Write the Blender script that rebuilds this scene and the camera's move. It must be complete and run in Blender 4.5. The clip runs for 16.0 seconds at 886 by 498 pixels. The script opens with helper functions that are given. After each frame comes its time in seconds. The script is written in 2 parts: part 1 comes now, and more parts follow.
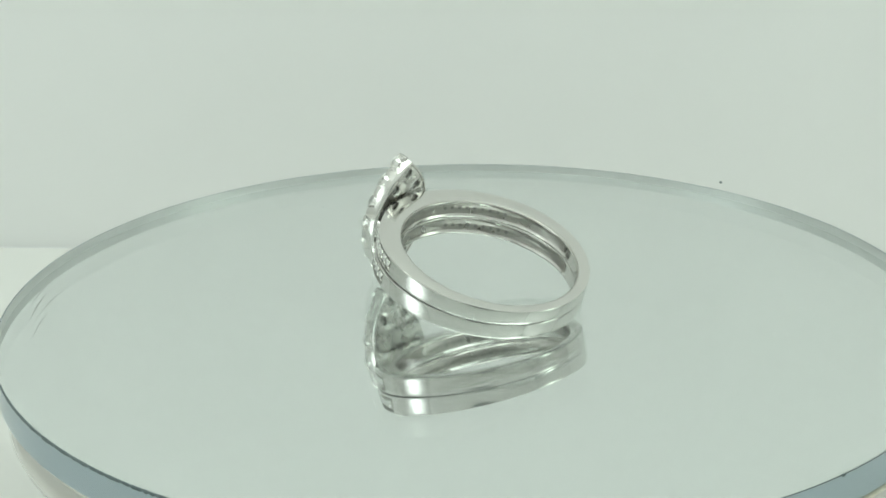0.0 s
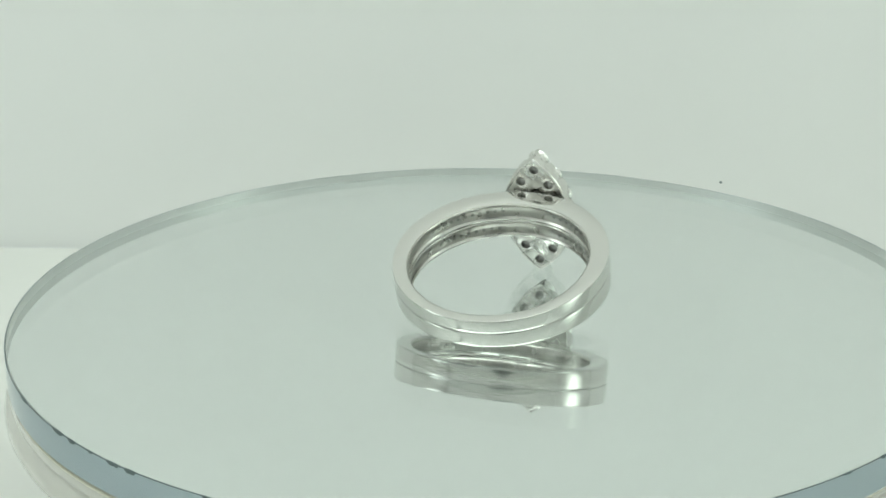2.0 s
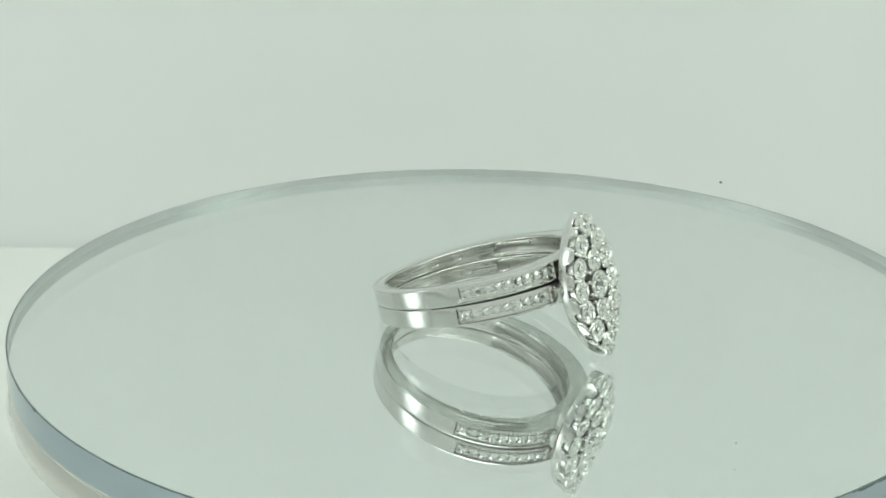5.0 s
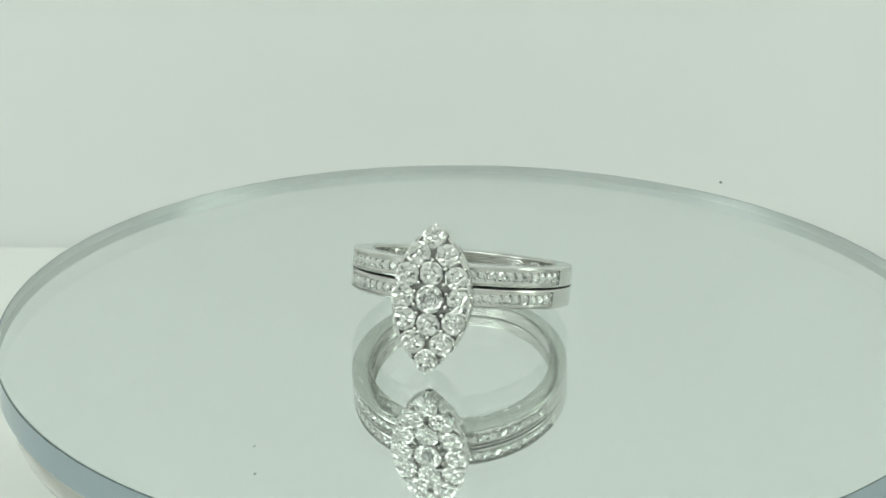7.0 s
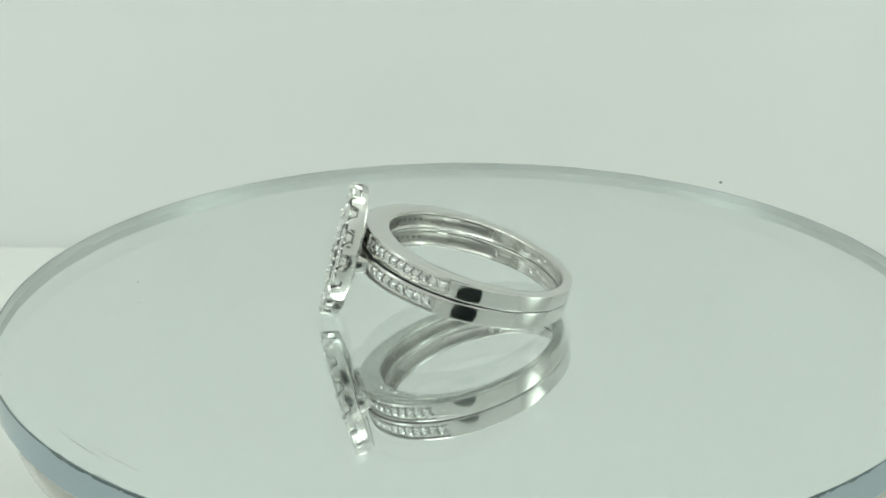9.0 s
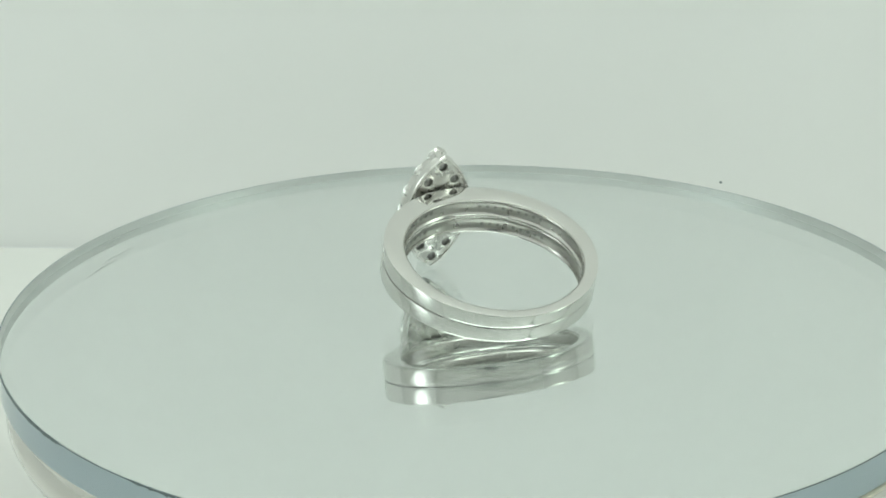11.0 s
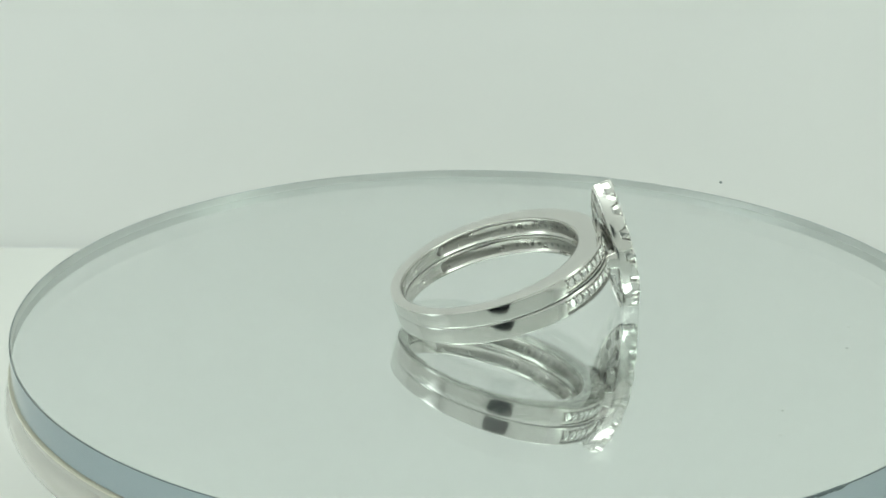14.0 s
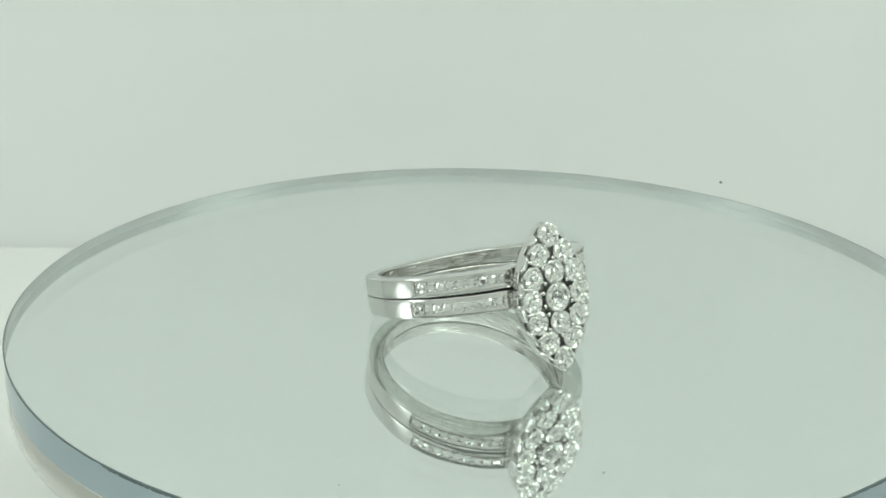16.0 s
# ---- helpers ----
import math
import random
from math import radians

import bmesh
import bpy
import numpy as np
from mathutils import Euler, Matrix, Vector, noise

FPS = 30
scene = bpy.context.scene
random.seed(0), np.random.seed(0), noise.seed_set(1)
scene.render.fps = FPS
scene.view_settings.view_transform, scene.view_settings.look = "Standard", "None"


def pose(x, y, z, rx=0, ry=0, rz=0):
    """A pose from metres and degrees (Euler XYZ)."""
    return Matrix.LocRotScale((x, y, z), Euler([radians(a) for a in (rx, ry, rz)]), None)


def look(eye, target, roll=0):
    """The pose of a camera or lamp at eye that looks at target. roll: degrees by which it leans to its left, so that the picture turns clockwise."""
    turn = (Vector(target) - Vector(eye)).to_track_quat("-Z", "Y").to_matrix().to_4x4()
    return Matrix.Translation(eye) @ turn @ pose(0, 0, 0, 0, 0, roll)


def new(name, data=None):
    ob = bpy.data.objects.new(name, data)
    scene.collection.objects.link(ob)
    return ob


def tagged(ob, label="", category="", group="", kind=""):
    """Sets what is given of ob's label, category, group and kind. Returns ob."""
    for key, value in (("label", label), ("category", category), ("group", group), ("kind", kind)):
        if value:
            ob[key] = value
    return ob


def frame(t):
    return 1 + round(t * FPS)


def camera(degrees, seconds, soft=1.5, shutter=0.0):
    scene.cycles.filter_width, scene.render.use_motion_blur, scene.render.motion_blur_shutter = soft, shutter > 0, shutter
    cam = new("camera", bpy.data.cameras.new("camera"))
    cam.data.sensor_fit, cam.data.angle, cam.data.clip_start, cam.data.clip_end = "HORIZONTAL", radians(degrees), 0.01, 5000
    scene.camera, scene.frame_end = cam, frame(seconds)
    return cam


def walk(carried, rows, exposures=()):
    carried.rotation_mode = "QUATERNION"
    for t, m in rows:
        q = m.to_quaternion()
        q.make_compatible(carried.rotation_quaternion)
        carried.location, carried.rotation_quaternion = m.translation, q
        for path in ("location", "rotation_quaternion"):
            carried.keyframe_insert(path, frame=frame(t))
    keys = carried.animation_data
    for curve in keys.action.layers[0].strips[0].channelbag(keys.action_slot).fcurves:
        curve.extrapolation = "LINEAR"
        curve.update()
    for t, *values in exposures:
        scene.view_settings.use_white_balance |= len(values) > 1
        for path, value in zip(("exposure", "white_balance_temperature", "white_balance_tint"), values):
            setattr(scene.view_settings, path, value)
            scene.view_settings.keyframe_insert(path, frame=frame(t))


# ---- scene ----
# The turntable turns clockwise seen from above, about the world's z axis.
SPIN = 34.616
MM = 0.001

# ---- camera ----
cam = camera(25.95, 16.0, soft=1.72)
EYE = pose(-0.0001, -0.16854, 0.06890, 90 - 20.392, 0, 1.196) @ pose(0, 0, 0, 0, 0, 0.326)
walk(cam, [(0.0, EYE), (16.0, EYE)], exposures=[(0.0, 0.0, 6500, 10), (16.0, 0.0, 6500, 10)])


# ---- light ----
# mirror, metal and glass face one another: let light go to and fro between them
scene.cycles.max_bounces, scene.cycles.glossy_bounces, scene.cycles.transmission_bounces = 32, 16, 24


def area_lamp(name, eye, target, width, height, watts):
    data = bpy.data.lights.new(name, "AREA")
    data.shape, data.size, data.size_y = "RECTANGLE", width, height
    data.energy, data.color = watts, LED
    ob = new(name, data)
    ob.matrix_world = look(eye, target)
    return ob


LED = (0.885, 1.0, 0.915)
PANEL_GLOW = 4.3
world = bpy.data.worlds.new("studio")
scene.world = world
world.use_nodes = True
world.node_tree.nodes["Background"].inputs[0].default_value = (0.9, 1.0, 0.92, 1)
world.node_tree.nodes["Background"].inputs[1].default_value = 0.05
area_lamp("ceiling_panel", (0, -0.09, 0.434), (0, -0.09, 0), 0.54, 0.16, 0.885)


# ---- materials ----
def material(name, base, rough=0.5, metal=0.0, ior=1.5, clear=0.0, coat=0.0):
    m = bpy.data.materials.new(name)
    m.use_nodes = True
    b = m.node_tree.nodes["Principled BSDF"]
    b.inputs["Base Color"].default_value = (*base, 1)
    b.inputs["Roughness"].default_value = rough
    b.inputs["Metallic"].default_value = metal
    b.inputs["IOR"].default_value = ior
    b.inputs["Transmission Weight"].default_value = clear
    b.inputs["Coat Weight"].default_value = coat
    return m


def vary(m, scale, lo, hi, socket="Roughness", bump=0.0, bump_scale=0.0, detail=5):
    """Noise at one scale into the roughness, and at a second scale into the relief."""
    nt = m.node_tree
    b = nt.nodes["Principled BSDF"]
    co = nt.nodes.new("ShaderNodeTexCoord")
    n = nt.nodes.new("ShaderNodeTexNoise")
    n.inputs["Scale"].default_value, n.inputs["Detail"].default_value = scale, detail
    nt.links.new(co.outputs["Object"], n.inputs["Vector"])
    r = nt.nodes.new("ShaderNodeMapRange")
    r.inputs["From Min"].default_value, r.inputs["From Max"].default_value = 0.3, 0.7
    r.inputs["To Min"].default_value, r.inputs["To Max"].default_value = lo, hi
    nt.links.new(n.outputs["Fac"], r.inputs["Value"])
    nt.links.new(r.outputs["Result"], b.inputs[socket])
    if bump:
        n2 = nt.nodes.new("ShaderNodeTexNoise")
        n2.inputs["Scale"].default_value = bump_scale
        nt.links.new(co.outputs["Object"], n2.inputs["Vector"])
        bp = nt.nodes.new("ShaderNodeBump")
        bp.inputs["Strength"].default_value, bp.inputs["Distance"].default_value = bump, 0.00002
        nt.links.new(n2.outputs["Fac"], bp.inputs["Height"])
        nt.links.new(bp.outputs["Normal"], b.inputs["Normal"])
    return m


def blotch(m, scale, a, b_col):
    """Two close shades of one colour in soft patches."""
    nt = m.node_tree
    co = nt.nodes.new("ShaderNodeTexCoord")
    n = nt.nodes.new("ShaderNodeTexNoise")
    n.inputs["Scale"].default_value, n.inputs["Detail"].default_value = scale, 6
    nt.links.new(co.outputs["Object"], n.inputs["Vector"])
    mx = nt.nodes.new("ShaderNodeMix")
    mx.data_type = "RGBA"
    mx.inputs["A"].default_value, mx.inputs["B"].default_value = (*a, 1), (*b_col, 1)
    nt.links.new(n.outputs["Fac"], mx.inputs["Factor"])
    nt.links.new(mx.outputs["Result"], nt.nodes["Principled BSDF"].inputs["Base Color"])
    return m


SILVER = vary(material("polished_silver", (0.67, 0.66, 0.635), 0.1, 1.0), 400, 0.06, 0.13, bump=0.9, bump_scale=330)
BRIGHT = vary(material("bright_cut_silver", (0.75, 0.745, 0.72), 0.2, 1.0), 1500, 0.14, 0.26, bump=0.4, bump_scale=4000)
CAST = vary(material("brushed_silver", (0.69, 0.68, 0.655), 0.15, 1.0), 700, 0.08, 0.17, bump=0.4, bump_scale=1800)
SATIN = vary(material("satin_silver", (0.72, 0.71, 0.685), 0.28, 1.0), 900, 0.22, 0.34, bump=0.5, bump_scale=2500)
DEEP_SHADE = vary(material("deep_shade_silver", (0.27, 0.27, 0.255), 0.4, 0.8), 900, 0.3, 0.55, bump=0.5, bump_scale=2500)
MELEE = material("small_diamond", (0.95, 0.95, 0.935), 0.05, 0.6, 2.4, 0.9)
SHADE_AND_MARK = vary(material("shade_and_mark_silver", (0.38, 0.38, 0.37), 0.35, 1.0), 900, 0.25, 0.45)
GEM = material("diamond", (0.98, 0.985, 0.98), 0.03, 0.0, 2.1, 0.95)
GLASS = material("float_glass", (0.983, 0.995, 0.990), 0.0, 0.0, 1.5, 1.0)
MIRROR = vary(material("mirror_silvering", (0.828, 0.845, 0.842), 0.0, 1.0), 60, 0.0, 0.006)
GROUND = vary(material("ground_glass_edge", (0.11, 0.145, 0.155), 0.5), 600, 0.4, 0.7, bump=0.7, bump_scale=1500)
ACRYLIC = vary(material("clear_coated_plastic", (0.60, 0.585, 0.545), 0.12, 0.15, 1.49, 0.0, 1.0), 80, 0.08, 0.2)
AMBER = material("yellowed_adhesive", (0.56, 0.545, 0.45), 0.3)
PAPER = vary(blotch(material("white_backdrop", (0.8, 0.8, 0.8), 0.7), 5, (0.80, 0.80, 0.79), (0.83, 0.83, 0.83)), 30, 0.6, 0.85, bump=0.2, bump_scale=1200)
DIMMED_FLOOR = vary(blotch(material("dimmed_floor_sheet", (0.7, 0.7, 0.69), 0.7), 6, (0.74, 0.74, 0.715), (0.77, 0.77, 0.745)), 30, 0.6, 0.85, bump=0.2, bump_scale=1200)
EDGE_SHADE = vary(blotch(material("shaded_glass_edge", (0.5, 0.56, 0.56), 0.3, 0.55), 40, (0.465, 0.55, 0.61), (0.51, 0.595, 0.65)), 40, 0.28, 0.33, detail=1)
EDGE_LIT = vary(material("lit_glass_edge", (0.70, 0.73, 0.715), 0.3, 0.65), 25, 0.28, 0.32, detail=1)
CAMERA_DARK = vary(material("camera_dark_grey", (0.26, 0.31, 0.32), 0.9), 200, 0.85, 0.95, bump=0.5, bump_scale=900)
DUST = vary(material("grey_dust", (0.30, 0.31, 0.29), 0.9), 900, 0.8, 1.0)


def streaked(m):
    """Fine turning marks that run round the band."""
    nt = m.node_tree
    co = nt.nodes.new("ShaderNodeTexCoord")
    mp = nt.nodes.new("ShaderNodeMapping")
    mp.inputs["Scale"].default_value = (120, 120, 4000)
    n = nt.nodes.new("ShaderNodeTexNoise")
    n.inputs["Scale"].default_value, n.inputs["Detail"].default_value = 1.0, 4
    bp = nt.nodes.new("ShaderNodeBump")
    bp.inputs["Strength"].default_value, bp.inputs["Distance"].default_value = 0.9, 0.00004
    nt.links.new(co.outputs["Object"], mp.inputs["Vector"])
    nt.links.new(mp.outputs["Vector"], n.inputs["Vector"])
    nt.links.new(n.outputs["Fac"], bp.inputs["Height"])
    nt.links.new(bp.outputs["Normal"], nt.nodes["Principled BSDF"].inputs["Normal"])
    return m


INSIDE = streaked(vary(material("turned_silver", (0.62, 0.61, 0.58), 0.2, 1.0), 700, 0.1, 0.2))
# rough cast hollow, its silver darkened to hold the shade inside it too
GROOVE_SHADE = streaked(vary(material("cast_hollow_shade", (0.40, 0.39, 0.365), 0.35, 1.0), 900, 0.24, 0.42))


# ---- building helpers; shapes are drawn in millimetres ----
def part(name, bm, mat, parent=None, label="", sharp=32):
    me = bpy.data.meshes.new(name)
    bmesh.ops.recalc_face_normals(bm, faces=bm.faces)
    bm.transform(Matrix.Scale(MM, 4))
    for f in bm.faces:
        f.smooth = sharp > 0
    bm.to_mesh(me)
    bm.free()
    if sharp > 0:
        me.set_sharp_from_angle(angle=radians(sharp))
    me.materials.append(mat)
    ob = new(name, me)
    if parent:
        ob.parent = parent
    if label:
        tagged(ob, label)
    return ob


def again(ob, m, parent):
    """One more piece on the same mesh, at a pose in millimetres."""
    o = new(ob.name.split(".")[0], ob.data)
    o.parent = parent
    o.matrix_basis = mm(m)
    return o


def mm(m):
    m = m.copy()
    m.translation = m.translation * MM
    return m


def empty(name, label, category):
    return tagged(new(name), label, category)


def rings(bm, loops, closed_a=True, caps=False):
    """Skin over a row of equal closed loops."""
    vs = [[bm.verts.new(p) for p in lp] for lp in loops]
    n, k = len(vs), len(vs[0])
    for i in range(n if closed_a else n - 1):
        a, b = vs[i], vs[(i + 1) % n]
        for j in range(k):
            bm.faces.new((a[j], b[j], b[(j + 1) % k], a[(j + 1) % k]))
    if caps and not closed_a:
        bm.faces.new(vs[0])
        bm.faces.new(vs[-1][::-1])
    return vs


def lathe(profile, n=128, cx=0.0, cy=0.0):
    """A solid of revolution about z from a closed profile of (radius, z)."""
    bm = bmesh.new()
    rings(bm, [[(cx + r * math.cos(a), cy + r * math.sin(a), z) for r, z in profile]
               for a in (2 * math.pi * i / n for i in range(n))])
    return bm


def puck(profile, n=96):
    """A capped solid about z, from stacked (radius, z) levels."""
    bm = bmesh.new()
    rings(bm, [[(r * math.cos(2 * math.pi * i / n), r * math.sin(2 * math.pi * i / n), z) for i in range(n)]
               for r, z in profile], closed_a=False, caps=True)
    return bm


def box(bm, lo, hi, bevel=0.0):
    g = bmesh.ops.create_cube(bm, size=1.0)
    for v in g["verts"]:
        v.co = Vector([lo[i] + (v.co[i] + 0.5) * (hi[i] - lo[i]) for i in range(3)])
    if bevel:
        es = {e for v in g["verts"] for e in v.link_edges}
        bmesh.ops.bevel(bm, geom=list(es), offset=bevel, segments=2, affect="EDGES")


# ---- the light tent ----
def tent():
    x, front, back, top, low = 300, -190, 95, 440, -30
    # backdrop: floor that sweeps up into the rear wall
    rad = 0.6
    line = [(front, low), (back - rad, low)]
    line += [(back - rad + rad * math.sin(a), low + rad - rad * math.cos(a)) for a in (radians(15 * i) for i in range(1, 6))]
    line += [(back, low + rad), (back, top)]
    bm = bmesh.new()
    under = [(y + (4 if z > low + 1 else 0), z - 4 if z < low + rad else z) for y, z in line]
    loop = line + under[::-1]
    rings(bm, [[(s * x, y, z) for y, z in loop] for s in (-1, 1)], closed_a=False, caps=True)
    tagged(part("backdrop", bm, PAPER, label="white paper sweep behind and under the turntable"), kind="structure")
    # added sheet over the paper floor, greyed in place of weaker light
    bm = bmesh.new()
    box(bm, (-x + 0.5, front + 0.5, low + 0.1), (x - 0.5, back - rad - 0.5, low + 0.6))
    tagged(part("floor", bm, DIMMED_FLOOR, label="added floor sheet, greyed to stand in for weaker light"), kind="structure")
    for name, s in (("wall_west", -1), ("wall_east", 1)):
        bm = bmesh.new()
        box(bm, (min(s * x, s * (x + 5)), front, low), (max(s * x, s * (x + 5)), back, top))
        tagged(part(name, bm, PAPER, label="white side wall of the light tent"), kind="structure")
    bm = bmesh.new()
    box(bm, (-x, front, top), (x, back, top + 5))
    tagged(part("ceiling", bm, PAPER, label="white top of the light tent"), kind="structure")
    # front wall behind the eye; its opening stands in for the mirrored camera
    outline = [(-x, low), (x, low), (x, top), (-x, top)]
    ring = [(4 + 45 * math.copysign(abs(math.cos(a)) ** 0.85, math.cos(a)), 63 + 36 * math.copysign(abs(math.sin(a)) ** 0.85, math.sin(a)))
            for a in (2 * math.pi * i / 48 for i in range(48))]
    bm = bmesh.new()
    rims = []
    for y in (front, front - 5):
        edges = []
        for loop in (outline, ring):
            vs = [bm.verts.new((px, y, pz)) for px, pz in loop]
            edges += [bm.edges.new((vs[i], vs[(i + 1) % len(vs)])) for i in range(len(vs))]
            rims.append(vs)
        bmesh.ops.triangle_fill(bm, edges=edges, use_beauty=True)
    for a, b in ((rims[0], rims[2]), (rims[1], rims[3])):
        for i in range(len(a)):
            j = (i + 1) % len(a)
            bm.faces.new((a[i], a[j], b[j], b[i]))
    tagged(part("wall_south", bm, PAPER, label="white tent front with an opening for the camera's reflection"), kind="structure")
    # unseen dark box added so that the metal mirrors a dark camera
    bm = bmesh.new()
    for lo, hi in (((-74, -300, 15), (-71, front - 5, 120)), ((71, -300, 15), (74, front - 5, 120)),
                   ((-74, -303, 15), (74, -300, 120)), ((-71, -300, 12), (71, front - 5, 15)), ((-71, -300, 120), (71, front - 5, 123))):
        box(bm, lo, hi)
    tagged(part("camera_dark_box", bm, CAMERA_DARK, label="unseen dark box that mirrors in the rings as the camera"), kind="structure")


tent()


def diffuser_panel(eye, target, width, height, tint):
    """A lamp's cloth diffuser: it glows most in its middle and fades to its edge."""
    m = bpy.data.materials.new("lit_diffuser")
    m.use_nodes = True
    nt = m.node_tree
    b = nt.nodes["Principled BSDF"]
    b.inputs["Base Color"].default_value = (0.8, 0.8, 0.8, 1)
    b.inputs["Emission Color"].default_value = (*tint, 1)
    co = nt.nodes.new("ShaderNodeTexCoord")
    mp = nt.nodes.new("ShaderNodeMapping")
    mp.inputs["Scale"].default_value = (2000 / width, 2000 / height, 0)
    gr = nt.nodes.new("ShaderNodeTexGradient")
    gr.gradient_type = "QUADRATIC_SPHERE"
    ml = nt.nodes.new("ShaderNodeMath")
    ml.operation, ml.inputs[1].default_value = "MULTIPLY", PANEL_GLOW
    nt.links.new(co.outputs["Object"], mp.inputs["Vector"])
    nt.links.new(mp.outputs["Vector"], gr.inputs["Vector"])
    nt.links.new(gr.outputs["Fac"], ml.inputs[0])
    nt.links.new(ml.outputs["Value"], b.inputs["Emission Strength"])
    bm = bmesh.new()
    box(bm, (-width / 2, -height / 2, -3), (width / 2, height / 2, 0))
    ob = tagged(part("diffuser_panel", bm, m, label="lit white cloth diffuser of a lamp"), kind="structure")
    ob.matrix_world = look(eye, target) @ Matrix.Rotation(math.pi, 4, "Y")
    return ob


diffuser_panel((-0.285, -0.075, 0.10), (0, -0.02, 0.03), 190, 245, (0.885, 1.0, 0.955))
diffuser_panel((0.285, -0.055, 0.10), (0, -0.01, 0.03), 190, 245, (0.84, 1.0, 0.865))
# a small dark speck on the rear wall
bm = bmesh.new()
bmesh.ops.create_uvsphere(bm, u_segments=10, v_segments=6, radius=0.22)
for v in bm.verts:
    v.co += 0.08 * noise.noise_vector(v.co * 3)
    v.co.y *= 0.35
wall_speck = tagged(part("dirt_speck", bm, GROUND), "tiny black dirt speck on the white backdrop", "speck")
wall_speck.location = Vector((34.3, 94.95, -18.3)) * MM

# ---- turntable with its mirrored glass disc ----
DISC_R, GLASS_T = 44.6, 3.06


def bevel_width(a):
    """How wide the ground edge of the disc is at a bearing, in millimetres: worn wide in some stretches, chipped in others."""
    a = (a + 180) % 360 - 180
    w = 0.012
    for lo, hi, wide in ((-160, -118, 0.26), (172, 180, 0.30), (-180, -168, 0.30), (122, 156, 0.30), (61, 73, 0.34), (84, 104, 0.13), (40, 61, 0.09), (73, 84, 0.06), (104, 122, 0.08), (156, 172, 0.08), (-106, -92, 0.2)):
        if lo <= a <= hi:
            w = max(w, wide * min(1, (a - lo + 0.4) / 1.5 if lo > -180 else 1, (hi - a + 0.4) / 1.5 if hi < 180 else 1))
    for mid, half, wide in ((-82, 1.6, 0.28), (-72, 1.3, 0.36), (-69, 0.8, 0.3), (-65.5, 0.5, 0.2), (-61.5, 1.2, 0.34), (-59, 1, 0.3), (-49, 0.5, 0.2), (19, 0.6, 0.25), (25, 0.6, 0.25), (-142, 0.8, 0.4), (176, 1, 0.42)):
        if abs(a - mid) < half:
            w = max(w, wide * (1 - (abs(a - mid) / half) ** 2) + 0.05)
    return min(0.29, w * max(0.15, 0.8 + 0.5 * noise.noise((a * 0.6, 3, 1)) + 0.9 * noise.noise((a * 2.3, 7, 2))))


def mirror_disc():
    ob = empty("mirror_disc", "round mirrored glass disc with a ground, chipped edge", "mirror")
    # glass body, its top edge ground off
    bm = puck([(DISC_R - 0.12, -GLASS_T), (DISC_R, -GLASS_T + 0.1), (DISC_R, -0.06), (DISC_R - 0.05, 0)], 360)
    glass = part("glass", bm, GLASS, ob, "clear pale green glass", sharp=25)
    glass.visible_shadow = False
    # opaque strips added inside the clear rim: shaded outer and lit inner tones painted
    for name, mat, r0, r1, low, label in (("shaded_edge", EDGE_SHADE, DISC_R - 0.04, DISC_R - 0.02, 0.1, "blue-grey strip in the glass rim, its shaded tone painted in"),
                                     ("lit_edge", EDGE_LIT, DISC_R - 0.16, DISC_R - 0.13, 0.008, "pale strip in the glass rim, its lit tone painted in")):
        bm = lathe([(r0, -GLASS_T + low), (r1, -GLASS_T + low), (r1, -0.07), (r0, -0.07)], 360)
        part(name, bm, mat, ob, label)
    # long faint scratch just inside the rim
    bm = bmesh.new()
    for r, lo, hi in ((42.4, 168, 179), (41.75, 174, 184)):
        loops = []
        for i in range(25):
            a = radians(lo + (hi - lo) * i / 24)
            w = 0.035 * math.sin(math.pi * i / 24) + 0.004
            loops.append([((r + dr) * math.cos(a), (r + dr) * math.sin(a), z) for dr, z in ((-w, 0.002), (w, 0.002), (0, 0.006))])
        rings(bm, loops, closed_a=False, caps=True)
    part("scratch", bm, DUST, ob, "faint curved scratch")
    bm = puck([(DISC_R - 0.14, -GLASS_T - 0.09), (DISC_R - 0.14, -GLASS_T - 0.006)], 240)
    part("mirror_coat", bm, MIRROR, ob, "silvered mirror underside")
    bm = bmesh.new()
    loops = []
    for i in range(1440):
        deg = i * 0.25
        a, w = radians(deg), bevel_width(deg)
        c, s = math.cos(a), math.sin(a)
        prof = ((DISC_R - 0.05 - w * 0.25, 0.004), (DISC_R + 0.004, -0.03), (DISC_R + 0.006, -0.045 - w), (DISC_R + 0.003, -0.04 - w * 0.6))
        loops.append([(r * c, r * s, z) for r, z in prof])
    rings(bm, loops)
    part("ground_edge", bm, GROUND, ob, "dark ground and chipped glass edge")
    return ob


def turntable():
    ob = empty("turntable", "low round turntable with a glossy pale platter", "turntable")
    top = -GLASS_T - 0.1
    bm = puck([(42.8, top - 4.0), (43.6, top - 3.9), (44.1, top - 3.55), (44.3, top - 3.0), (44.3, top - 2.4), (44.05, top - 1.8), (43.6, top - 1.4), (43.5, top - 1.2), (43.7, top - 1.0), (43.75, top - 0.7), (43.65, top - 0.22)], 180)
    part("platter", bm, ACRYLIC, ob, "glossy pale plastic platter")
    bm = puck([(43.7, top - 0.22), (43.92, top - 0.19), (43.92, top - 0.05), (43.85, top)], 180)
    bmesh.ops.translate(bm, verts=bm.verts, vec=(0.15, 0.3, 0))
    part("pad", bm, AMBER, ob, "thin yellowed pad")
    bm = puck([(34, -29.4), (34.6, -28.6), (34.6, top - 4.3), (34, top - 3.95)], 120)
    part("foot", bm, PAPER, ob, "matt white foot")
    return ob


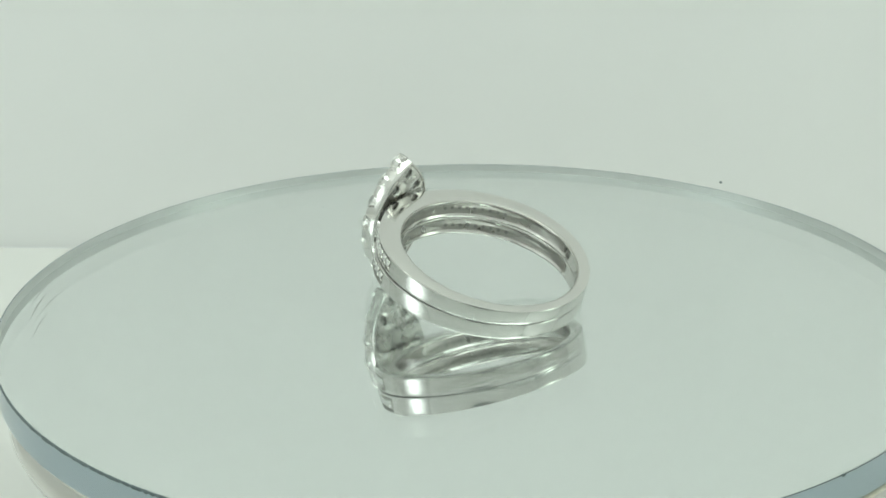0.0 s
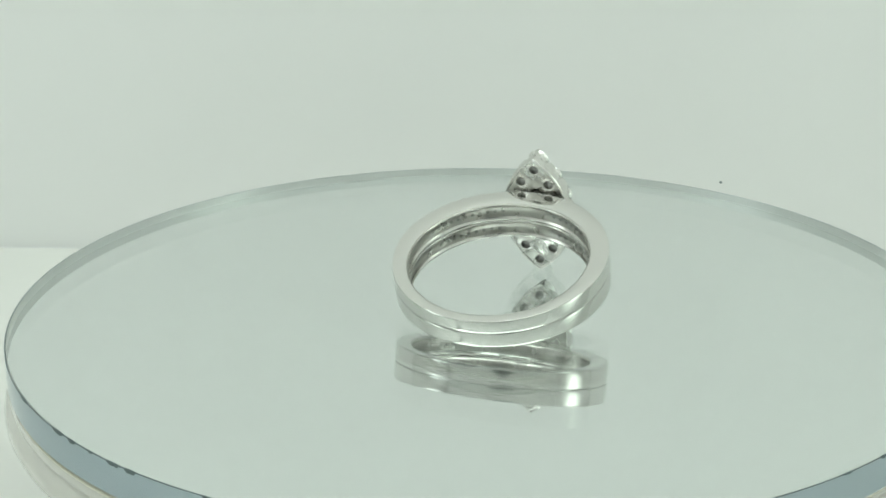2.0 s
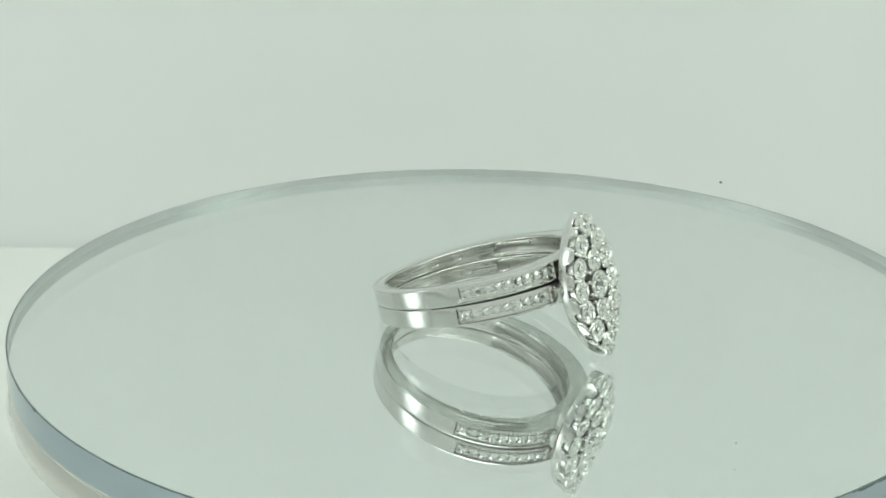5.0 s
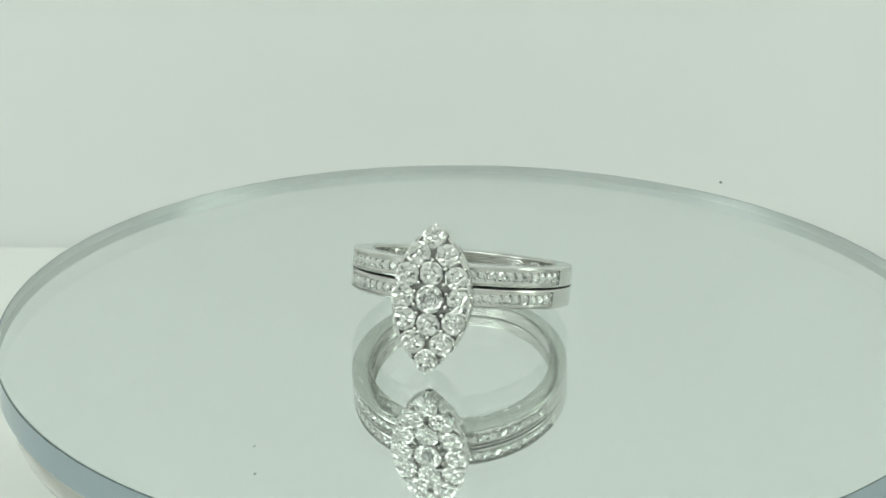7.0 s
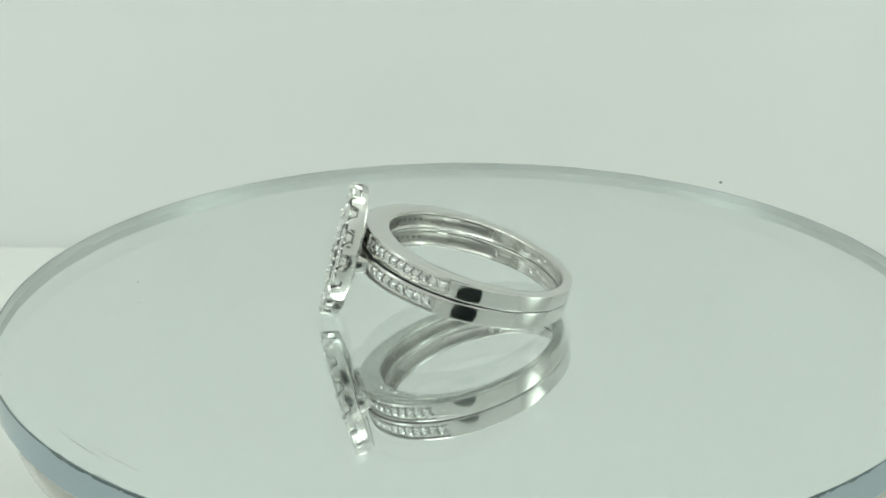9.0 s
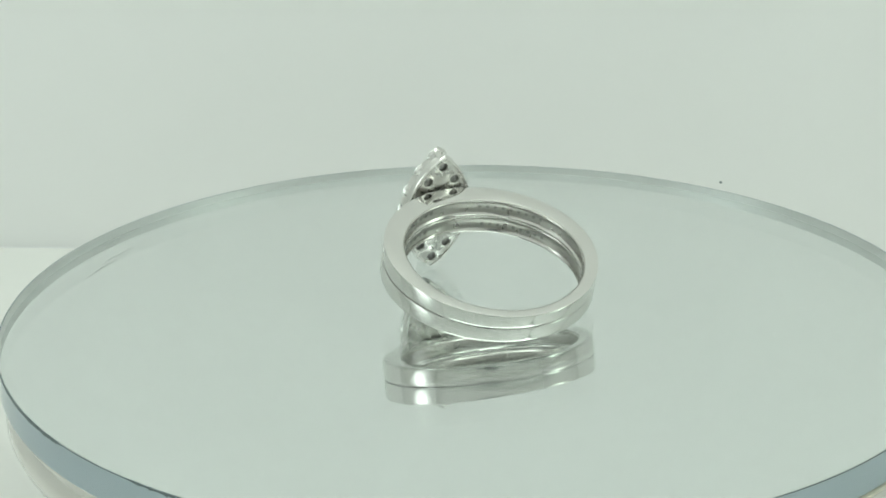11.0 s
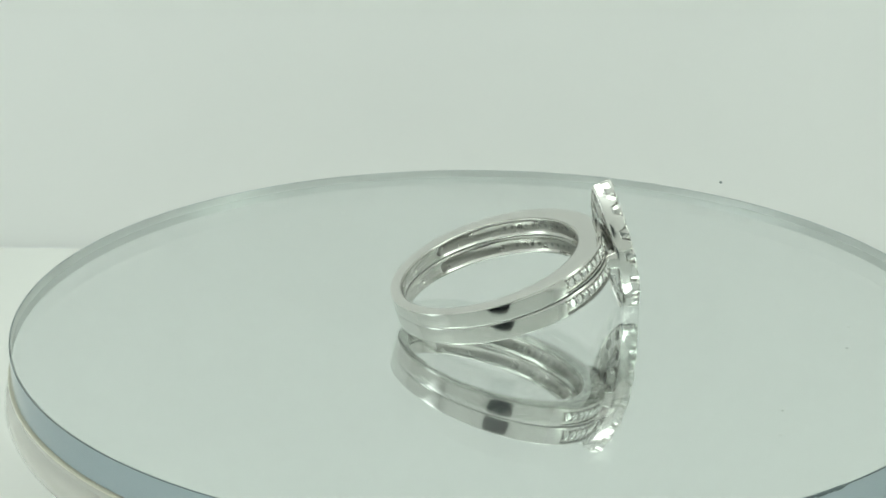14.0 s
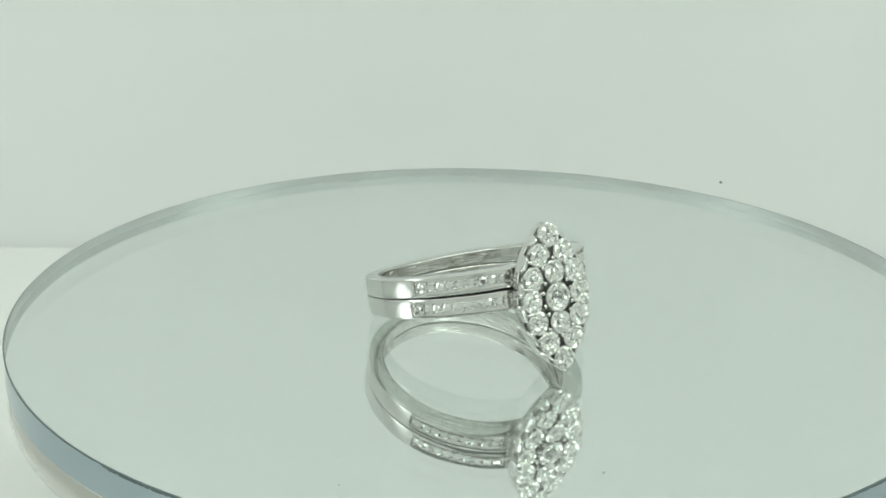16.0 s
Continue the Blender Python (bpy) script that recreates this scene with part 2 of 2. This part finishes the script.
def dust(radius, seed):
    bm = bmesh.new()
    bmesh.ops.create_icosphere(bm, subdivisions=2, radius=radius)
    for v in bm.verts:
        v.co += radius * 0.9 * noise.noise_vector(v.co / radius * 0.9 + Vector((seed, 0, 0)))
        v.co.z = max(v.co.z, -radius * 0.3) * 0.5 + radius * 0.15
    return tagged(part("dust_speck", bm, DUST), "tiny grey dust speck on the glass", "dust", "dust on the glass")


# ---- the rings ----

def off_centre(a, r, shift):
    """Distance to a circle whose centre lies shifted towards the head."""
    return shift * math.cos(a) + math.sqrt(r * r - (shift * math.sin(a)) ** 2)


def inner(a):
    return off_centre(a, 8.50, 0.25)


def near_head(a):
    """1 at the head, 0 at the back of the ring."""
    return 0.5 + 0.5 * math.cos(a)


def outer(a):
    return off_centre(a, 10.20, 0.86)


def heights(a, upper):
    """Lower and upper edge of a band at a bearing."""
    s = near_head(a)
    return (-0.01 - 0.03 * max(0.0, math.sin(a)) + 0.165 * s * s, 1.308 + 0.943 * s - 0.337 * s * s) if upper else (-1.51 - 0.64 * s + 0.262 * s * s, 0.0 - 0.08 * s)


def span(a, lo, hi, soft):
    a = abs((math.degrees(a) + 180) % 360 - 180)
    return max(0.0, min(1.0, (a - lo) / soft + 0.5, (hi - a) / soft + 0.5))


PAVE = {True: {1: (13.0, 69.0), -1: (13.0, 61.0)}, False: {1: (16.0, 64.0), -1: (16.0, 64.0)}}


def shank(upper):
    bm = bmesh.new()
    loops = []
    stops = sorted({round(360 * i / 200, 3) for i in range(200)} | {(s * q + d) % 360 for s in (-1, 1) for q in PAVE[upper][s] for d in (-0.35, 0.35)})
    for deg in stops:
        a = radians(deg)
        z0, z1 = heights(a, upper)
        ro, RI = outer(a), inner(a)
        d = 0.18 * span(a, *PAVE[upper][1 if deg < 180 else -1], 0.5)
        c = 0.30 * span(a, -40, 112, 6)
        m = 0.5 * (z0 + z1)
        crown = 0.016 if d < 0.01 else 0.0
        g, rail = 0.13, 0.2 * d
        zi = z0 - (0.15 * near_head(a) ** 2 if upper else 0)
        ze = z1 if upper else z1 + 0.15 * near_head(a)
        prof = [(RI + 0.16, zi), (ro - 0.06, z0), (ro - 0.018, z0 + 0.018), (ro, z0 + 0.06),
                (ro + crown * 0.5 + rail, z0 + g + 0.04), (ro + crown * 0.8 - d, z0 + g + 0.1), (ro + crown - d, m), (ro + crown * 0.8 - d, z1 - g - 0.1),
                (ro + crown * 0.5 + rail, z1 - g - 0.04), (ro, z1 - 0.06), (ro - 0.018, z1 - 0.018), (ro - 0.06, z1), (RI + 0.16, ze),
                (RI + 0.05, ze - 0.05), (RI, ze - 0.14), (RI, ze - 0.22)] + [(RI + c * math.sin(math.pi * k / 8) ** 0.7 + 0.045 * noise.noise((a * 5, k * 1.3, 4 + upper)), ze - 0.22 - (ze - zi - 0.44) * k / 8) for k in range(1, 8)] + [(RI, zi + 0.22), (RI, zi + 0.14), (RI + 0.05, zi + 0.05)]
        ca, sa = math.cos(a), math.sin(a)
        loops.append([(r * ca, r * sa, z) for r, z in prof])
    rings(bm, loops)
    return bm


def brilliant(r, n=8, table=0.56):
    """A small round cut stone: table, crown, girdle and pavilion."""
    bm = bmesh.new()
    def ring(rad, z, turn):
        return [(rad * math.cos(2 * math.pi * (i + turn) / n), rad * math.sin(2 * math.pi * (i + turn) / n), z) for i in range(n)]
    rings(bm, [ring(0.12 * r, -0.62 * r, 0.5), ring(r, -0.04 * r, 0), ring(r, 0.04 * r, 0), ring(table * r, 0.34 * r, 0.5)], closed_a=False, caps=True)
    return bm


def on_band(a, r, z):
    """Pose on the band's outside: local z points outwards."""
    return Matrix.Translation((r * math.cos(a), r * math.sin(a), z)) @ Matrix.Rotation(a, 4, "Z") @ Matrix.Rotation(radians(90), 4, "Y")


def pave(upper, ring_ob, stone, bead):
    for side in (-1, 1):
        lo, hi = PAVE[upper][side]
        n = round((hi - lo - 3.0) / 4.9)
        step = (hi - lo - 3.0) / n
        for i in range(n):
            a = radians(side * (lo + 1.5 + step * (i + 0.5)))
            z0, z1 = heights(a, upper)
            m = on_band(a, outer(a) - 0.09, 0.5 * (z0 + z1)) @ Matrix.Rotation(random.uniform(-0.09, 0.09), 4, "X") @ Matrix.Rotation(random.uniform(-0.09, 0.09), 4, "Y") @ Matrix.Rotation(0.7 * i, 4, "Z")
            again(stone, m, ring_ob)
        for i in range(n + 1):
            a = radians(side * (lo + 1.5 + step * i))
            z0, z1 = heights(a, upper)
            for z in (0.5 * (z0 + z1) - 0.33, 0.5 * (z0 + z1) + 0.33):
                again(bead, on_band(a, outer(a) - 0.04, z), ring_ob)
    # drilled seats inside the band, under the stones: flat discs coloured as shaded holes
    cups = bmesh.new()
    for side in (-1, 1):
        lo, hi = PAVE[upper][side]
        n = round((hi - lo - 3.0) / 4.9)
        for i in range(n):
            a = radians(side * (lo + 1.5 + (hi - lo - 3.0) / n * (i + 0.5)))
            z0, z1 = heights(a, upper)
            m = on_band(a, inner(a) + 0.258, 0.5 * (z0 + z1))
            bmesh.ops.create_cone(cups, cap_ends=True, segments=10, radius1=0.18, radius2=0.18, depth=0.05, matrix=m)
    tagged(part("drill_hole_discs", cups, DEEP_SHADE, ring_ob, "dark discs painting the shaded drill holes inside the band"), kind="stuff")


def pave_stone(parent, upper):
    """The first stone of a band; the others share its mesh."""
    return part("pave_stone", brilliant(0.43, 8, 0.5), MELEE, parent, sharp=0)


def marquise(half_w, half_l, n=28):
    """Outline of a pointed oval, in (y, z)."""
    rad = (half_l ** 2 + half_w ** 2) / (2 * half_w)
    top = math.asin(half_l / rad)
    pts = []
    for s in (1, -1):
        for i in range(n):
            t = -top + 2 * top * i / n
            pts.append((s * (rad * math.cos(t) - rad + half_w), s * rad * math.sin(t)))
    return pts


def plate_with_holes(outline, holes, x_face, depth):
    """A face at x_face, pierced by round holes that run depth inwards."""
    bm = bmesh.new()
    edges = []

    def loop(pts):
        vs = [bm.verts.new((x_face, y, z)) for y, z in pts]
        es = [bm.edges.new((vs[i], vs[(i + 1) % len(vs)])) for i in range(len(vs))]
        edges.extend(es)
        return vs
    rim = loop(outline)
    rounds = [loop([(y + r * 1.06 * math.cos(2 * math.pi * i / 16), z + r * 1.06 * math.sin(2 * math.pi * i / 16)) for i in range(16)]) for y, z, r in holes]
    bmesh.ops.triangle_fill(bm, edges=edges, use_beauty=True)
    for vs, (y, z, r) in zip(rounds, holes):
        ledge = [bm.verts.new((x_face + 0.05, y + (v.co.y - y) * 0.88, z + (v.co.z - z) * 0.88)) for v in vs]
        deep = [bm.verts.new((x_face + depth, v.co.y, v.co.z)) for v in ledge]
        for i in range(len(vs)):
            j = (i + 1) % len(vs)
            bm.faces.new((vs[i], vs[j], ledge[j], ledge[i]))
            bm.faces.new((ledge[i], ledge[j], deep[j], deep[i]))
    return bm, rim


RIM_STONES = [(0, 5.5), (1.27, 3.9), (2.2, 1.98), (2.54, 0), (2.2, -1.98), (1.27, -3.9), (0, -5.5), (-1.27, -3.9), (-2.2, -1.98), (-2.54, 0), (-2.2, 1.98), (-1.27, 3.9)]
INNER_STONES = [(0, 2.25), (0, -2.25)]


def facet_plate(r_in, r_out, dish, n=16):
    """A round bright-cut plate: kite facets that run inwards to the stone in its middle."""
    bm = bmesh.new()

    def ring(r, z, amp, turn):
        angles = [2 * math.pi * (i + turn + random.uniform(-0.22, 0.22)) / n for i in range(n)]
        return [(r * math.cos(t), r * math.sin(t), z + amp * random.uniform(-1, 1)) for t in angles]
    rings(bm, [ring(r_out * 0.8, -0.72, 0, 0), ring(r_out * 0.86, -0.25, 0, 0), ring(r_out * 0.96, -0.08, 0, 0), ring(r_out, 0.0, 0.03, 0), ring(r_out * 0.88, 0.06, 0.06, 0.5),
               ring(r_in * 0.45 + r_out * 0.55, 0.5 * dish + 0.05, 0.10, 1.0), ring(r_in * 0.8 + r_out * 0.2, dish + 0.05, 0.08, 1.5), ring(r_in, dish, 0.01, 2.0), ring(r_in, dish - 0.25, 0, 2.0)], closed_a=False, caps=True)
    bmesh.ops.triangulate(bm, faces=[f for f in bm.faces if len(f.verts) == 4])
    return bm


def head_pose():
    return mm(Matrix.Translation((11.42, 0.33, -1.1)) @ Matrix.Rotation(radians(1.0), 4, "Y") @ Matrix.Rotation(radians(0.7), 4, "X"))


def facing(y, z, x):
    """A pose on the head: local z points outwards."""
    return Matrix.Translation((x, y, z)) @ Matrix.Rotation(radians(90), 4, "Y")


def claw_places():
    """Where the wall of the head rises into a claw: between every two stones of the rim, and at both tips."""
    places = []
    for i in range(12):
        (y0, z0), (y1, z1) = RIM_STONES[i], RIM_STONES[(i + 1) % 12]
        y, z = (y0 + y1) / 2, (z0 + z1) / 2
        d = math.hypot(y, z * 0.5)
        places.append((y * (1 + 0.72 / d), z * (1 + 0.36 / d)))
    return places + [(0.0, 6.45), (0.0, -6.45)]


def claw(y, z, parent):
    """A flat claw that stands on the wall and reaches inwards over the girdles."""
    d = Vector((y, z * 0.42)).normalized()
    side = Vector((-d.y, d.x))
    base = Vector((y, z))
    bm = bmesh.new()
    loops = []
    for along, low, high, half in ((0.24, 0.75, 1.62, 0.13), (0.2, 0.75, 1.78, 0.15), (0.0, 0.8, 1.88, 0.15), (-0.34, 0.9, 1.97, 0.17), (-0.54, 1.1, 2.02, 0.18), (-0.66, 1.4, 1.94, 0.12)):
        p = base + d * along
        corners = ((low, -half), (high - 0.08, -half), (high, -half * 0.55), (high, half * 0.55), (high - 0.08, half), (low, half))
        loops.append([(x, p.x + side.x * w, p.y + side.y * w) for x, w in corners])
    rings(bm, loops, closed_a=False, caps=True)
    return part("claw", bm, SILVER, parent, sharp=50)


def head(ring_ob):
    claws = claw_places()
    n = 120
    edge = marquise(3.55, 6.55, n)
    scoops = [min(edge, key=lambda p: math.hypot(p[0] - y, p[1] - z)) for y, z in RIM_STONES if y]
    scoops += [(s * 0.72, t * 5.82) for s in (-1, 1) for t in (-1, 1)]

    def rise(y, z):
        """Height of the wall's front edge: scooped out before each stone of the rim."""
        near = min(math.hypot(y - sy, z - sz) for sy, sz in scoops)
        return 0.88 + 0.72 * min(1.0, max(0.0, (near - 0.40) / 0.32)) ** 0.7

    # body: pierced, sunk back inside a raised rim, polished and scalloped wall
    holes = [(y * (1.12 if abs(z) > 3 else 0.98), z * 0.95, 0.5) for y, z in RIM_STONES] + [(0, 2.2, 0.42), (0, -2.2, 0.42), (0, 0, 0.6)]
    bm, rim = plate_with_holes(marquise(3.24, 6.16, n), holes, 0.07, 0.36)
    levels = [rim]
    for hw, hl, x in ((3.30, 6.24, 0.0), (3.42, 6.40, 0.0), (3.49, 6.47, 0.06), (3.55, 6.54, 0.3), (3.56, 6.57, 0.82)):
        levels.append([bm.verts.new((x, y, z)) for y, z in marquise(hw, hl, n)])
    for hw, hl, drop in ((3.56, 6.58, 0.05), (3.53, 6.55, 0.0), (3.31, 6.33, 0.0), (3.28, 6.30, 0.5)):
        levels.append([bm.verts.new((rise(y, z) - drop, y, z)) for y, z in marquise(hw, hl, n)])
    k = len(rim)
    for a, b in zip(levels, levels[1:]):
        for i in range(k):
            bm.faces.new((a[i], a[(i + 1) % k], b[(i + 1) % k], b[i]))
    h = part("head", bm, CAST, ring_ob, "polished silver marquise head with a pierced back and a scalloped wall", sharp=40)
    h.data.materials.append(SATIN)
    for f in h.data.polygons:
        f.material_index = 1 if f.normal.x < -0.8 else 0
    h.matrix_basis = head_pose()
    # recess floor in darkened silver, which carries the shade between the stones
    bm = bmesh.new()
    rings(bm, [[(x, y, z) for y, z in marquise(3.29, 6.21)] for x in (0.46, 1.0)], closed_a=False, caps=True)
    part("recess_floor", bm, SHADE_AND_MARK, h, "recess floor between the stones, shade put into its colour")
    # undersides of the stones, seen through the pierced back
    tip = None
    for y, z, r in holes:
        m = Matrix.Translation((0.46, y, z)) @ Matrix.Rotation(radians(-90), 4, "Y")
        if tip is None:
            tip = part("pavilion", puck([(0.5, 0.0), (0.3, 0.14), (0.06, 0.26)], 8), SHADE_AND_MARK, h, sharp=0)
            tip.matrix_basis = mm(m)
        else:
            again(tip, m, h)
    # cluster of illusion-set stones
    plate = gem = None
    for i, (y, z) in enumerate(RIM_STONES + INNER_STONES):
        m = facing(y, z, 1.74 if i < 12 else 1.86) @ Matrix.Rotation(0.37 * i, 4, "Z")
        if plate is None:
            plate = part("illusion_plate", facet_plate(0.28, 1.07, -0.03), BRIGHT, h, sharp=0)
            plate.matrix_basis = mm(m)
            gem = part("diamond", brilliant(0.29, 10), MELEE, h, sharp=0)
            gem.matrix_basis = mm(m @ Matrix.Translation((0, 0, 0.03)))
            continue
        again(plate, m, h)
        again(gem, m @ Matrix.Translation((0, 0, 0.03)), h)
    p2 = part("illusion_plate", facet_plate(0.56, 1.28, -0.06, 18), BRIGHT, h, sharp=0)
    p2.matrix_basis = mm(facing(0, 0, 1.96))
    # dark disc added under the centre stone to make it look deeper
    seat = part("gem_dark_disc", puck([(0.5, -0.32), (0.5, -0.285)], 16), DEEP_SHADE, h, "dark disc added to darken the centre diamond")
    seat.matrix_basis = mm(facing(0, 0, 1.96))
    g2 = part("diamond", brilliant(0.56, 12), GEM, h, "larger centre diamond", sharp=0)
    g2.matrix_basis = mm(facing(0, 0, 1.96))
    for y, z in claws:
        claw(y, z, h)

    # beads between the inner stones
    def prong(y, z, r, x0, x1):
        bm = bmesh.new()
        lv = [(r, x0), (r, x1 - 0.14), (r * 0.94, x1 - 0.07), (r * 0.75, x1), (r * 0.4, x1 + 0.05)]
        rings(bm, [[(x, y + q * math.cos(2 * math.pi * i / 10), z + q * math.sin(2 * math.pi * i / 10)) for i in range(10)] for q, x in lv], closed_a=False, caps=True)
        return part("prong", bm, SILVER, h)
    for y, z in ((0.0, 3.45), (0.0, -3.45), (1.15, 1.35), (-1.15, 1.35), (1.15, -1.35), (-1.15, -1.35), (1.45, 0.55), (-1.45, 0.55), (1.2, 2.75), (-1.2, 2.75), (1.2, -2.75), (-1.2, -2.75), (1.42, -0.6), (-1.42, -0.6)):
        prong(y, z, 0.21, 0.9, 2.03)
    # raised gallery plate on the back, over a dark slit
    out = []
    for y, z in marquise(3.3, 6.05, 28):
        q = (y, max(-2.6, min(1.68, z)))
        if not out or math.hypot(q[0] - out[-1][0], q[1] - out[-1][1]) > 0.02:
            out.append(q)
    out = [(y, z + (0.35 * (1 - (y / 2.9) ** 2) if z > 1.6 else 0)) for y, z in out]
    bm, rim = plate_with_holes(out, [(0.95, 0.95, 0.4), (-0.95, 0.95, 0.4), (2.15, 0.55, 0.36), (-2.15, 0.55, 0.36), (0, -0.3, 0.5)], -0.11, 0.07)
    back = [bm.verts.new((-0.035, v.co.y * 0.985, v.co.z * 0.985)) for v in rim]
    for i in range(len(rim)):
        j = (i + 1) % len(rim)
        bm.faces.new((rim[i], rim[j], back[j], back[i]))
    bm.faces.new(back)
    part("gallery_plate", bm, SATIN, h, "pierced silver gallery under the head", sharp=40)
    return h


def gallery_sides(ring_ob):
    """A polished arm at each shoulder that flares from the lower band into the wall of the head."""
    for s in (-1, 1):
        bm = bmesh.new()
        loops = []
        for x, low, high, wide in ((10.2, -1.78, -0.34, 3.30), (10.7, -1.80, -0.32, 3.38), (11.1, -1.86, -0.28, 3.42), (11.35, -1.94, -0.22, 3.40),
                                   (11.52, -2.05, -0.14, 3.38), (11.62, -2.15, -0.06, 3.36), (11.85, -2.2, -0.02, 3.34)):
            b = 0.2
            prof = ((2.5, low), (wide - b, low), (wide - 0.05, low + 0.07), (wide, low + b), (wide + 0.03, (low + high) / 2), (wide, high - b), (wide - 0.05, high - 0.07), (wide - b, high), (2.5, high))
            loops.append([(x, s * y + 0.3, z) for y, z in prof])
        rings(bm, loops, closed_a=False, caps=True)
        part("gallery_arm", bm, SILVER, ring_ob, sharp=50)


HALLMARKS = (-127, -134, -141, 128, 136)


def band(name, label, upper):
    ob = empty(name, label, "ring")
    sh = part("shank", shank(upper), SILVER, ob, "polished silver band with a hollowed inside", sharp=38)
    for m in (INSIDE, GROOVE_SHADE, DEEP_SHADE, CAST):
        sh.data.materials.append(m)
    for f in sh.data.polygons:
        out = Vector((f.center.x, f.center.y, 0))
        a = math.atan2(out.y, out.x)
        # mating faces blackened: the seam's shade is put into their colour
        if abs(f.normal.z) > 0.9 and (f.normal.z < 0) == upper:
            f.material_index = 3
        elif f.normal.dot(out.normalized()) > 0.8 and out.length / MM < outer(a) - 0.1:
            f.material_index = 4
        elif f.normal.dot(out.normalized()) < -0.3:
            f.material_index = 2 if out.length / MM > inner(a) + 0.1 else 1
    # worn hallmark strokes inside
    bm = bmesh.new()
    for deg in (HALLMARKS if upper else HALLMARKS[3:]):
        a = radians(deg)
        z0, z1 = heights(a, upper)
        m = on_band(a, inner(a) - 0.004, 0.5 * (z0 + z1))
        for dx, w in ((-0.22, 0.06), (0.0, 0.05), (0.2, 0.07)):
            g = bmesh.ops.create_cube(bm, size=1.0)
            for v in g["verts"]:
                v.co = m @ Vector((v.co.x * 0.42 + dx * 0.2, v.co.y * w + dx, v.co.z * 0.02))
    part("hallmark", bm, SHADE_AND_MARK, ob, "tiny worn hallmark strokes")
    # stamped ovals with a raised rim
    for deg in ((156, 139, -150) if upper else (134, -146)):
        a = radians(deg)
        z0, z1 = heights(a, upper)
        m = on_band(a, inner(a) - 0.005, 0.5 * (z0 + z1))
        bm = bmesh.new()
        loops = []
        for i in range(20):
            t = 2 * math.pi * i / 20
            c, q = math.cos(t), math.sin(t)
            loops.append([m @ Vector((q * (0.27 + dr), c * (0.62 + dr), dz)) for dr, dz in ((-0.08, 0.0), (-0.02, -0.06), (0.04, -0.05), (0.09, 0.02))])
        rings(bm, loops)
        part("stamp", bm, SILVER, ob, "oval maker's stamp with a raised rim")
    stone = pave_stone(ob, upper)
    bm = bmesh.new()
    bmesh.ops.create_uvsphere(bm, u_segments=8, v_segments=6, radius=0.14)
    bead = part("bead", bm, SILVER, ob)
    pave(upper, ob, stone, bead)
    bpy.data.objects.remove(stone)
    bpy.data.objects.remove(bead)
    return ob


disc = mirror_disc()
table = turntable()
engagement_ring = band("engagement_ring", "silver engagement ring with a marquise diamond cluster, lying on the mirror", False)
head(engagement_ring)
gallery_sides(engagement_ring)
wedding_band = band("wedding_band", "matching silver wedding band with pave shoulders", True)
specks = [(dust(0.12, 1.0), -17.4, 29.6), (dust(0.10, 7.0), 3.3, 33.1), (dust(0.07, 13.0), 17.1, 11.3), (dust(0.07, 19.0), -21.1, 21.1)]


# ---- what turns ----
TILT_X, TILT_Y = 0.0123, 0.0030
NORMAL = Vector((-TILT_X, -TILT_Y, 1)).normalized()
LEAN = Vector((0, 0, 1)).rotation_difference(NORMAL).to_matrix().to_4x4()


def on_disc(x, y):
    return Matrix.Translation(Vector((x, y, TILT_X * x + TILT_Y * y)) * MM)


RING_POSE = pose(0.463 * MM, 1.251 * MM, 4.0 * MM) @ Matrix.Rotation(radians(138.337), 4, "Z") @ Matrix.Rotation(radians(-15.486), 4, "Y") @ pose(0, -0.3 * MM, 0)
# both rings sag a little to one side
WEDDING_POSE = RING_POSE @ pose(0, 0, -0.07 * MM, -0.45)
ENGAGEMENT_POSE = RING_POSE @ pose(0, 0, -0.1 * MM, -0.7)


def turning(ob, m):
    rows = []
    for i in range(33):
        t = i * 0.5
        rows.append((t, Matrix.Rotation(radians(-SPIN * t), 4, "Z") @ m))
    walk(ob, rows)


def motions():
    turning(disc, on_disc(-0.725, 0.561) @ pose(0, 0, -0.05 * MM) @ LEAN)
    turning(table, on_disc(-0.04, -0.25) @ LEAN)
    turning(engagement_ring, ENGAGEMENT_POSE)
    turning(wedding_band, WEDDING_POSE)
    for ob, x, y in specks:
        turning(ob, on_disc(x, y))


motions()
